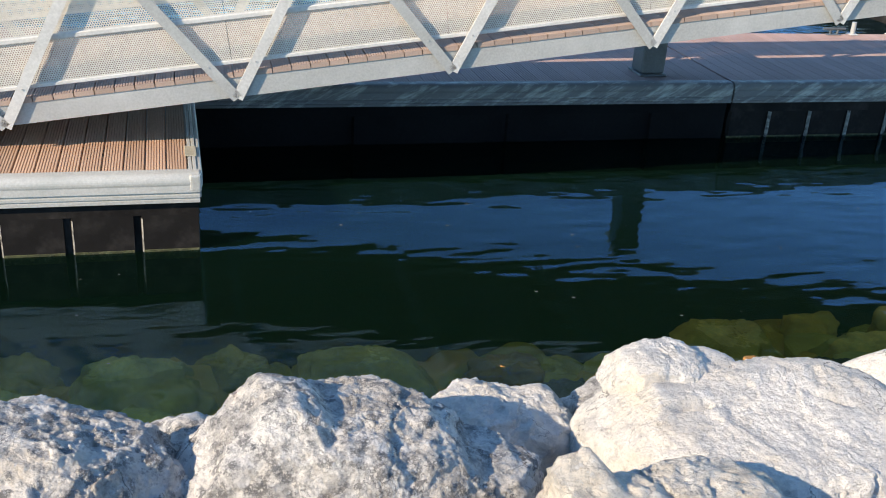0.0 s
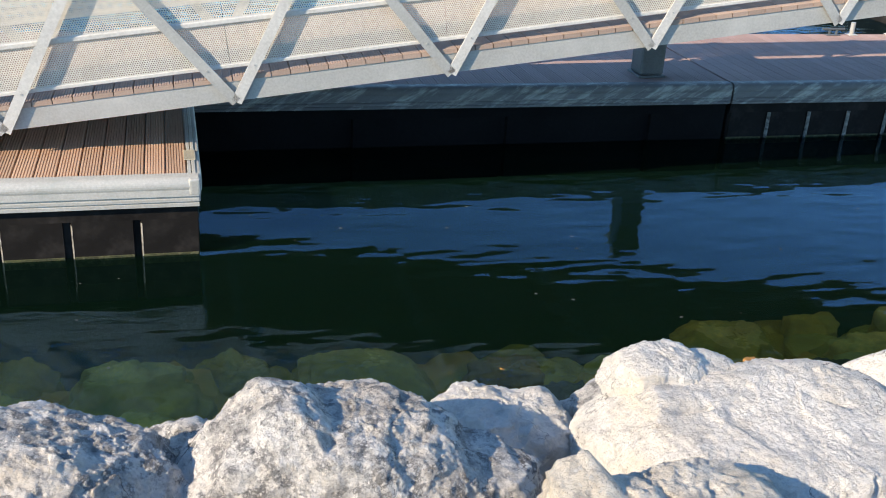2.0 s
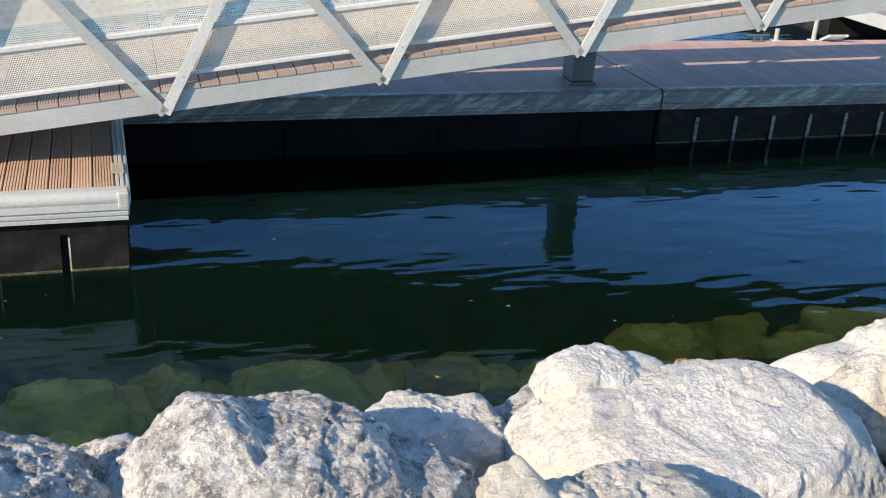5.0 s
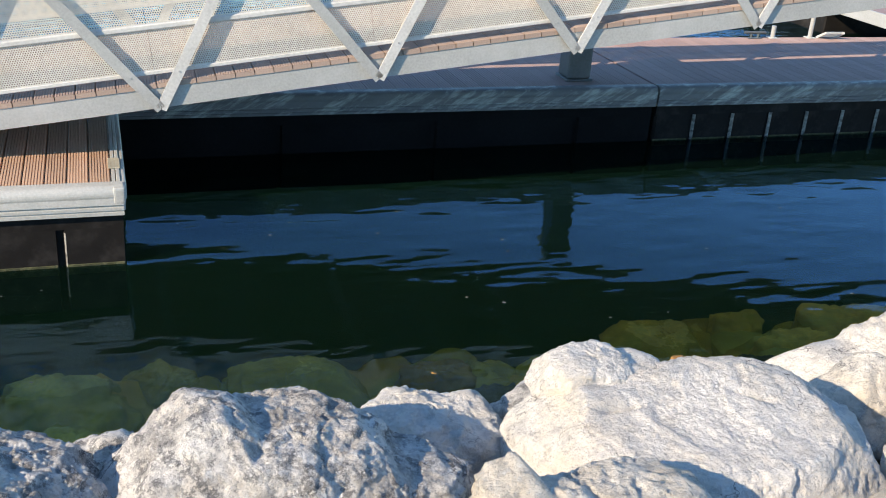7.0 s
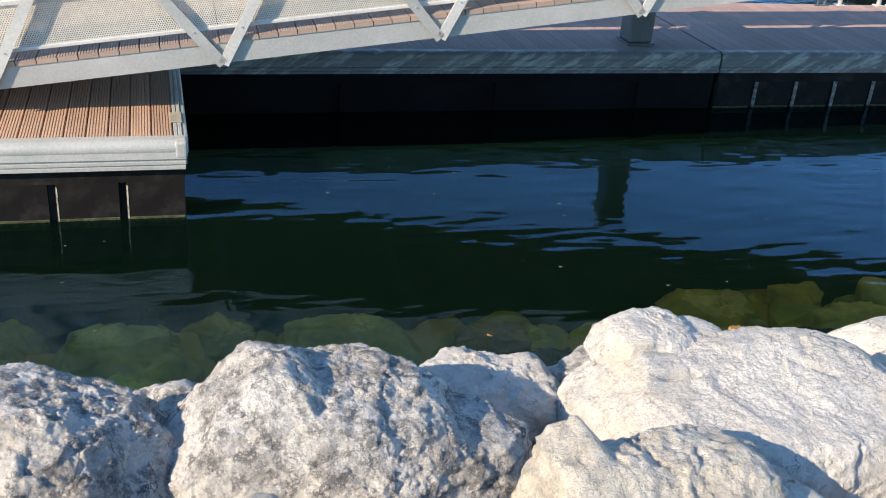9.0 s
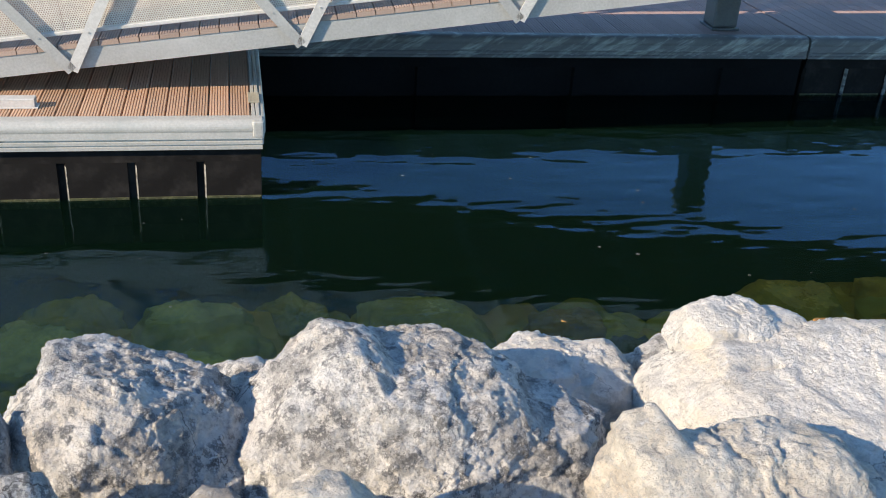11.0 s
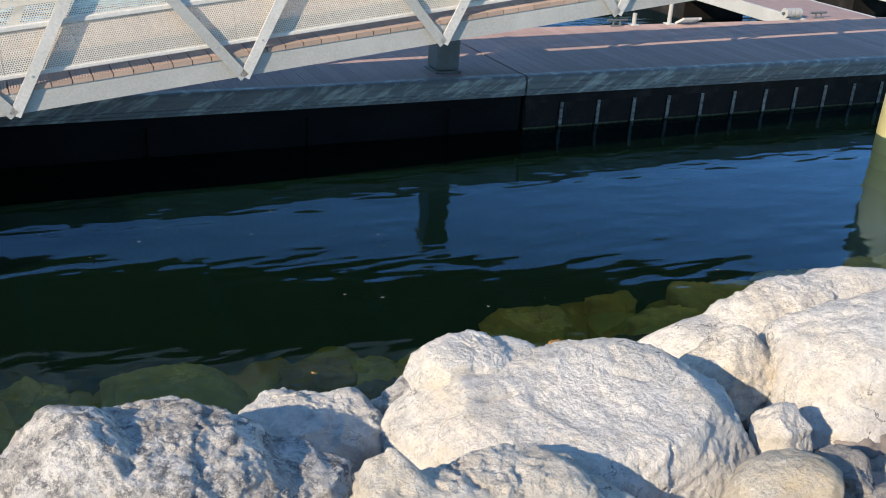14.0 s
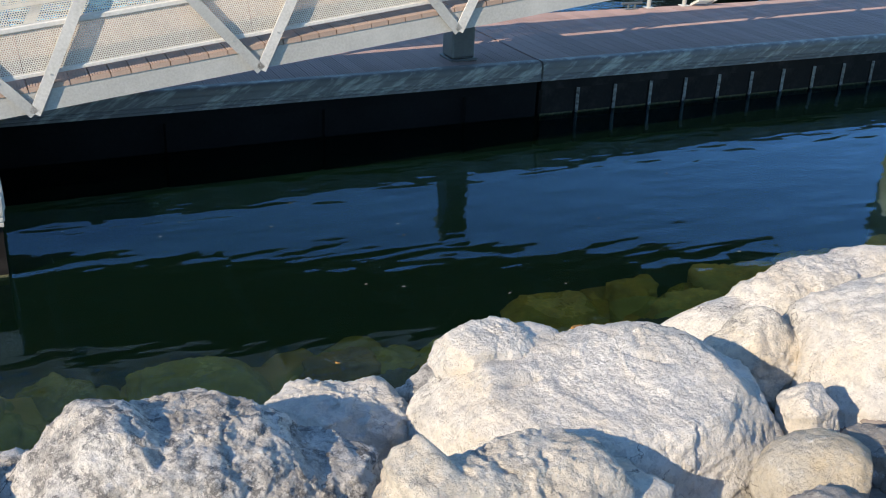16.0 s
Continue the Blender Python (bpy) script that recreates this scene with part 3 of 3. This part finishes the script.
# drowned rocks: x, y, height of the top, half width, half depth, surface
DROWNED = [(-0.42, -1.42, -0.16, 0.52, 0.36, M_ROCK_WET), (1.02, -1.35, -0.20, 0.58, 0.34, M_ROCK_WET), (-1.28, -0.85, -0.38, 0.42, 0.34, M_ROCK_WET), (0.22, -1.02, -0.34, 0.34, 0.28, M_ROCK_WET), (-1.35, -1.60, -0.14, 0.5, 0.4, M_ROCK_WET), (1.84, -1.84, 0.012, 0.26, 0.18, M_ROCK_ORANGE), (2.30, -1.40, -0.36, 0.42, 0.34, M_ROCK_WET), (3.05, -1.55, -0.26, 0.40, 0.34, M_ROCK_WET), (3.72, -1.42, -0.18, 0.46, 0.40, M_ROCK_BROWN), (4.52, -1.18, -0.24, 0.30, 0.24, M_ROCK_BROWN), (5.25, -1.50, -0.12, 0.55, 0.36, M_ROCK_BROWN), (4.55, -1.85, -0.04, 0.40, 0.22, M_ROCK_BROWN), (6.2, -1.5, -0.12, 0.5, 0.4, M_ROCK_WET), (7.1, -1.6, -0.1, 0.5, 0.4, M_ROCK_BROWN), (3.42, -2.10, 0.07, 0.09, 0.07, M_ROCK_ORANGE), (1.05, -2.22, 0.02, 0.30, 0.20, M_ROCK_SHORE), (2.15, -2.22, 0.02, 0.32, 0.20, M_ROCK_SHORE), (1.62, -2.30, 0.06, 0.20, 0.18, M_ROCK_SHORE), (-0.35, -2.15, -0.02, 0.35, 0.25, M_ROCK_WET), (3.0, -2.15, -0.02, 0.34, 0.22, M_ROCK_SHORE), (4.0, -2.2, 0.0, 0.34, 0.2, M_ROCK_SHORE)]
for i, (x, y, top, w, d, mat) in enumerate(DROWNED):
    h = max(0.10, w * 0.62)
    stone(x, y, top - h * 0.95, w, d, h, 300 + i, mat, "submerged rock coated with brown-green algae", level=5, power=3.2, rough=min(1.2, 3.5 * w), facets=22, bite=(0.75, 0.96), name="submerged_rock", group="drowned rocks")
# loose rubble on the drowned slope
rng = random.Random(5)
kinds = []
for i in range(6):
    mat = (M_ROCK_WET, M_ROCK_BROWN, M_ROCK_WET)[i % 3]
    kinds.append(stone(0, 0, 0, 0.17, 0.13, 0.10, 700 + i, mat, "small algae-coated stone on the drowned slope", level=3, name="drowned_stone", group="drowned stones"))
for i in range(230):
    x, y = rng.uniform(-1.9, 7.0), rng.choice((rng.uniform(-2.4, -1.4), rng.uniform(-2.4, -0.7)))
    o = kinds[(2 * rng.randrange(3)) if x < 2.6 else rng.randrange(6)]
    s = rng.choice((rng.uniform(0.5, 1.2), rng.uniform(0.8, 2.6)))
    c = copy_thing(o, pose(x, y, bank_height(x, y) + 0.02 * s, rng.uniform(-15, 15), rng.uniform(-15, 15), rng.uniform(0, 360)))
    c.scale = (s, s, s)
for i, o in enumerate(kinds):
    o.location = (-1.2 + 0.45 * i, -2.2, bank_height(-1.2 + 0.45 * i, -2.2) + 0.03)


# ---- floating pontoons ----
def fender_edge(x0, x1, y, parent, mat, name="edge_profile"):
    """The rounded aluminium edge of a pontoon along x, facing -y, with its grooved lower lip."""
    top = DECK_Z
    pts = [(y + 0.06, top - 0.03), (y + 0.06, top + 0.006), (y + 0.0, top + 0.006)]
    for i in range(9):
        a = radians(90 + i * 14)
        pts.append((y - 0.01 + 0.055 * math.cos(a), top - 0.055 + 0.06 * math.sin(a)))
    pts += [(y - 0.066, top - 0.125), (y - 0.052, top - 0.13), (y - 0.052, top - 0.142), (y - 0.062, top - 0.146), (y - 0.062, top - 0.166), (y - 0.05, top - 0.170), (y - 0.05, top - 0.178), (y - 0.06, top - 0.182), (y - 0.06, top - 0.205), (y + 0.06, top - 0.205)]
    return part(name, profile_x(pts, x0, x1), mat, parent, "rounded grey aluminium edge profile")


def float_hull(x0, x1, y0, y1, parent, pitch=0.475, first=0.37, crust=True):
    """A black float with vertical recesses down its front and an algae line at the water."""
    z0, z1 = -0.35, DECK_Z - 0.2
    b = box(x0, x1, y0 + 0.03, y1, z0, z1)
    x = x1 - first
    edges = []
    while x > x0 + 0.1:
        edges.append(x)
        x -= pitch
    cuts = [x1] + edges + [x0]
    box(x0, x1, y0, y0 + 0.034, z1 - 0.115, z1, 0.0, b)
    # without crust the hull takes the colour darkened for shade
    skin = M_HULL if crust else M_HULL_SHADED
    hull = part("float_hull", b, skin, parent, "black ribbed float hull" if crust else "black float hull with the shade put into its colour")
    # pale strips paint the sunlight caught by the recess edges
    b = bmesh.new()
    for c in edges if crust else ():
        if y0 < 1:
            merge(b, slab([(c + 0.050, y0 + 0.014), (c + 0.058, y0 + 0.0005), (c + 0.062, y0 - 0.002), (c + 0.051, y0 + 0.011)], 0.0, z1 - 0.14))
        else:
            merge(b, slab([(c + 0.040, y0 + 0.016), (c + 0.060, y0 - 0.002), (c + 0.070, y0 - 0.006), (c + 0.042, y0 + 0.008)], 0.0, z1 - 0.12))
    if b.faces:
        part("barnacle_strip", b, M_LIT_EDGE_FLECK, hull, "pale speckled strips painting the sunlit edges of the recesses")
    shared = {}
    for a, c in zip(cuts[:-1], cuts[1:]):
        left = c + (0.04 if c != x0 else 0.0)
        w = round(a - left, 4)
        if w not in shared:
            shared[w] = finish("hull_panel", slab([(0, y0 + 0.033), (0.02, y0), (w - 0.003, y0), (w, y0 + 0.033)], z0, z1 - 0.115), skin)
        o = new("hull_panel", shared[w])
        o.parent = hull
        o.location = (left, 0, 0)
    if not crust:
        return hull
    b = bmesh.new()
    for a, c in zip(cuts[:-1], cuts[1:]):
        left = c + (0.06 if c != x0 else 0.0)
        box(left, a - 0.003, y0 - 0.005, y0 + 0.004, -0.06, 0.018, 0.003, b)
    part("algae_line", b, M_ALGAE, hull, "green algae crust at the waterline")
    return hull


def pontoon(x0, x1, y0, y1, name, label, edge_mat, **hull):
    p = base(name, Matrix(), label, "pontoon", kind="structure")
    part("deck_frame", box(x0 + 0.02, x1 - 0.02, y0 + 0.06, y1 - 0.02, DECK_Z - 0.19, DECK_Z - 0.03), M_ALU_DULL, p)
    fender_edge(x0, x1, y0, p, edge_mat)
    float_hull(x0 + 0.02, x1 - 0.01, y0 - 0.01, y1 - 0.05, p, **hull)
    return p


dock = pontoon(-6.0, 0.075, 0.0, 2.24, "pontoon_landing", "landing pontoon with grooved brown decking beside the gangway", M_ALU_DULL, first=0.455)
far_a = pontoon(-8.0, 5.535, 2.27, 4.55, "pontoon_walkway", "long floating walkway with weathered brown decking", M_EDGE_STREAKS, first=0.90, pitch=1.55, crust=False)
far_b = pontoon(5.56, 17.5, 2.27, 4.55, "pontoon_walkway", "long floating walkway with weathered brown decking", M_EDGE_STREAKS, first=0.82, pitch=0.485)

# ---- gangway ----
GANG_LEN, GANG_W = 1.645, 1.95
gang_m = pose(-1.246, 0.503, 0.791, 0, -7.44, -1.35)
gangway = base("gangway", gang_m, "pale aluminium gangway with plank deck and perforated side panels", "gangway")
G0, G1 = -1.36, 6.45 * GANG_LEN
for y0, nm in ((0.03, "side_beam"), (GANG_W, "side_beam")):
    b = profile_x([(y0, 0.0), (y0 + 0.06, 0.0), (y0 + 0.06, 0.02), (y0 + 0.012, 0.02), (y0 + 0.012, 0.135), (y0 + 0.06, 0.135), (y0 + 0.06, 0.15), (y0, 0.15)], G0, G1)
    part(nm, b, M_BEAM, gangway, "deep pale aluminium side beam")
# near and far side: heights of the two lower rails and of the panels between them
for y, low, middle in ((0.055, 0.245, 0.568), (GANG_W + 0.03, 0.350, 0.690)):
    part("rail", box(G0, G1, y, y + 0.03, low, low + 0.028, 0.004), M_ALU, gangway)
    part("rail", box(G0, G1, y - 0.005, y + 0.045, middle, middle + 0.042, 0.008), M_ALU, gangway)
    part("handrail", cylinder((G0, y + 0.02, 1.23), (G1, y + 0.02, 1.23), 0.024, 12), M_ALU, gangway)
    for k in range(-1, 7):
        a, c = max(G0, k * GANG_LEN) + 0.002, min(G1, (k + 1) * GANG_LEN) - 0.002
        part("mesh_panel", box(a, c, y + 0.012, y + 0.015, low + 0.024, middle + 0.004), M_SHEET, gangway, "perforated pale sheet panel")
        part("mesh_panel", box(a, c, y + 0.012, y + 0.015, middle + 0.038, 1.20), M_SHEET, gangway, "perforated pale sheet panel")
for y, s in ((0.0, -1), (GANG_W + 0.09, 1)):
    for k in range(0, 7):
        x = k * GANG_LEN
        for dx in (-0.84, 0.82) if 0 < k < 6 else (0.82,) if k == 0 else (-0.84,):
            b = bar((x, y, 0.0), (x + dx, y, 1.24), 0.078, 0.012, (0, 1, 0))
            b2 = bar((x, y + 0.02, 0.0), (x + dx, y + 0.02, 1.24), 0.010, 0.035, (0, 1, 0))
            # left-leaning braces get the greyer metal: their shade is put into the colour
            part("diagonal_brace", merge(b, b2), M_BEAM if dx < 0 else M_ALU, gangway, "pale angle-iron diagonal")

for y in (0.0, GANG_W + 0.09):
    # also left-leaning, so in the grey that paints the shade
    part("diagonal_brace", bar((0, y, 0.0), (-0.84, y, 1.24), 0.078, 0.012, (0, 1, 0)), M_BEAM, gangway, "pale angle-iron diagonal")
    part("end_post", box(G0, G0 + 0.06, y, y + 0.04, 0.0, 1.24, 0.004), M_ALU, gangway)
for k in range(0, 7):
    part("cross_beam", box(k * GANG_LEN - 0.04, k * GANG_LEN + 0.04, 0.09, GANG_W, 0.03, 0.13, 0.005), M_BEAM, gangway)
for y in (0.55, 1.05, 1.5):
    part("joist", box(G0 + 0.02, G1 - 0.02, y, y + 0.05, 0.132, 0.150), M_BEAM, gangway)
for y in (0.2, GANG_W - 0.2):
    part("landing_wheel", cylinder((G0 + 0.05, y - 0.04, 0.035), (G0 + 0.05, y + 0.04, 0.035), 0.05, 16), M_RUBBER, gangway, "black rubber landing wheel")

for k in range(0, 7):
    for dx in (-0.84, 0.82):
        x = k * GANG_LEN + dx * 0.26 / 1.24
        part("bolt", cylinder((x, -0.006, 0.26), (x, -0.012, 0.26), 0.007, 8), M_BEAM, gangway)

# ---- post on the walkway ----
post = base("support_post", pose(4.75, 2.64, DECK_Z), "square dark grey steel post on the floating walkway", "post")
part("base_plate", box(-0.15, 0.15, -0.15, 0.15, 0, 0.025, 0.005), M_POST, post)
part("shaft", box(-0.13, 0.13, -0.13, 0.13, 0.025, 0.85, 0.025, seg=2), M_POST, post)

# ---- pile ----
pile = base("mooring_pile", pose(10.03, 1.0, 0.0), "round pale concrete pile with yellow-green algae", "pile")
b = cylinder((0, 0, -2.7), (0, 0, 2.05), 0.33, 64)
bmesh.ops.subdivide_edges(b, edges=[e for e in b.edges if abs(e.verts[0].co.z - e.verts[1].co.z) > 1], cuts=24)
for v in b.verts:
    v.co += Vector((v.co.x, v.co.y, 0)) * 0.02 * noise.noise(v.co * 3.0)
part("cap", cylinder((0, 0, 2.05), (0, 0, 2.12), 0.36, 48), M_PILE, pile, "flat concrete cap")
part("shaft", b, M_PILE, pile, "cream concrete shaft with algae that thickens towards the water", smooth=True)

# ---- landing pontoon details ----
b = box(0.005, 0.03, 0.065, 2.2, DECK_Z - 0.03, DECK_Z + 0.002, 0.002)
box(0.036, 0.062, 0.065, 2.2, DECK_Z - 0.03, DECK_Z + 0.004, 0.003, b)
part("side_profile", b, M_ALU_DULL, dock, "weathered aluminium side profile")
b = box(0.058, 0.10, 0.02, 2.2, DECK_Z - 0.125, DECK_Z - 0.004, 0.02, seg=3)
box(0.058, 0.088, 0.02, 2.2, DECK_Z - 0.20, DECK_Z - 0.15, 0.004, b)
part("side_fender", b, M_ALU_DULL, dock)
b = box(0.005, 0.09, -0.068, 0.03, DECK_Z - 0.128, DECK_Z + 0.002, 0.022, seg=3)
part("corner_cap", b, M_ALU_DULL, dock, "rounded pale corner cap")
part("joining_plate", box(-0.015, 0.07, 0.33, 0.55, DECK_Z + 0.0045, DECK_Z + 0.012, 0.003), M_PLATE, dock, "yellowed joining plate")

block = base("mooring_block", pose(-1.62, 0.28, DECK_Z), "low pale metal channel lying on the landing deck", "fitting")
b = box(-0.16, 0.16, -0.05, 0.05, 0.0, 0.012, 0.002)
part("base_plate", b, M_ALU, block)
b = box(-0.14, 0.14, -0.045, -0.03, 0.012, 0.06, 0.003)
box(-0.14, 0.14, 0.03, 0.045, 0.012, 0.06, 0.003, b)
box(-0.14, 0.14, -0.045, 0.045, 0.06, 0.07, 0.003, b)
part("channel", b, M_ALU, block)


# ---- far edge of the walkway ----
def cleat(x, y, turn=0.0):
    c = base("mooring_cleat", pose(x, y, DECK_Z, 0, 0, turn), "dark steel mooring cleat on the walkway edge", "cleat", "cleats")
    part("foot", box(-0.10, 0.10, -0.03, 0.03, 0.0, 0.012, 0.003), M_POST, c)
    for s in (-0.05, 0.05):
        part("stem", cylinder((s, 0, 0.012), (s * 1.1, 0, 0.07), 0.014, 10), M_POST, c)
    part("horn", cylinder((-0.16, 0, 0.08), (0.16, 0, 0.08), 0.016, 12), M_POST, c)
    return c


cleat(8.2, 4.47)
cleat(11.95, 4.62)
for x, h in ((8.5, 0.16), (9.09, 0.30)):
    p = base("edge_post", pose(x, 4.50, DECK_Z), "short pale tubular post on the walkway edge", "post", "edge posts")
    part("tube", cylinder((0, 0, 0.01), (0, 0, h), 0.03, 16), M_BEAM, p)
    part("flange", box(-0.06, 0.06, -0.06, 0.06, 0, 0.012, 0.003), M_ALU, p)
lad = base("boarding_ladder", pose(9.36, 4.50, DECK_Z), "aluminium boarding ladder folded on the walkway edge", "ladder")
for s in (-0.14, 0.14):
    part("stile", bar((s, 0.02, 0.0), (s, -0.16, 0.10), 0.03, 0.03), M_ALU, lad)
for k in range(4):
    part("rung", bar((-0.14, 0.01 - 0.05 * k, 0.02 + 0.026 * k), (0.14, 0.01 - 0.05 * k, 0.02 + 0.026 * k), 0.02, 0.02), M_ALU, lad)


def finger(x0, x1, y0, y1, label):
    f = base("pontoon_finger", Matrix(), label, "pontoon", kind="structure")
    part("deck", box(x0 + 0.058, x1 - 0.058, y0, y1, DECK_Z - 0.05, DECK_Z, 0.004), M_DECK_OLD, f)
    for a, c in ((x0, x0 + 0.055), (x1 - 0.055, x1)):
        part("edge_profile", box(a, c, y0, y1, DECK_Z - 0.20, DECK_Z + 0.006, 0.012, seg=2), M_BEAM, f, "pale aluminium edge profile")
    y = y0 + 2.9
    while y < y1:
        part("float_hull", box(x0 + 0.05, x1 - 0.05, y, y + 1.8, -0.3, DECK_Z - 0.2, 0.02), M_HULL, f, "black float hull")
        y += 3.4
    return f


finger(11.62, 13.1, 4.56, 14.0, "finger pontoon with pinkish decking behind the walkway")
finger(15.6, 17.1, 4.56, 14.0, "finger pontoon with pinkish decking behind the walkway")
roll = base("corner_roller", pose(11.45, 4.66, DECK_Z + 0.075), "pale ribbed rubber roller at the walkway corner", "roller")
for k in range(4):
    part("ring", cylinder((-0.14 + 0.075 * k, 0, 0), (-0.075 + 0.075 * k, 0, 0), 0.075, 20), M_BEAM, roll)
part("axle", cylinder((-0.18, 0, 0), (0.2, 0, 0), 0.02, 10), M_POST, roll)

# ---- decking boards ----
def lay(parent, mesh_data, count, start, step, y, z, name="plank"):
    for i in range(count):
        o = new(name, mesh_data)
        o.parent = parent
        o.matrix_basis = Matrix.Translation((start + step * i, y, z))


B_DOCK = finish("plank", board(2.17), M_DECK)
lay(dock, B_DOCK, 40, -0.074 - 39 * 0.148, 0.148, 0.062, DECK_Z)
B_FAR = finish("plank", board(2.20, width=0.1445, grooves=5, depth=0.0025), M_DECK_OLD)
lay(far_a, B_FAR, 90, 5.46 - 89 * 0.148, 0.148, 2.33, DECK_Z)
lay(far_b, B_FAR, 79, 5.64, 0.148, 2.33, DECK_Z)
B_GANG = finish("plank", board(GANG_W + 0.02, width=0.136, thick=0.038, depth=0.004), M_DECK_GANG)
lay(gangway, B_GANG, 83, G0 + 0.08, 0.1426, 0.022, 0.19)
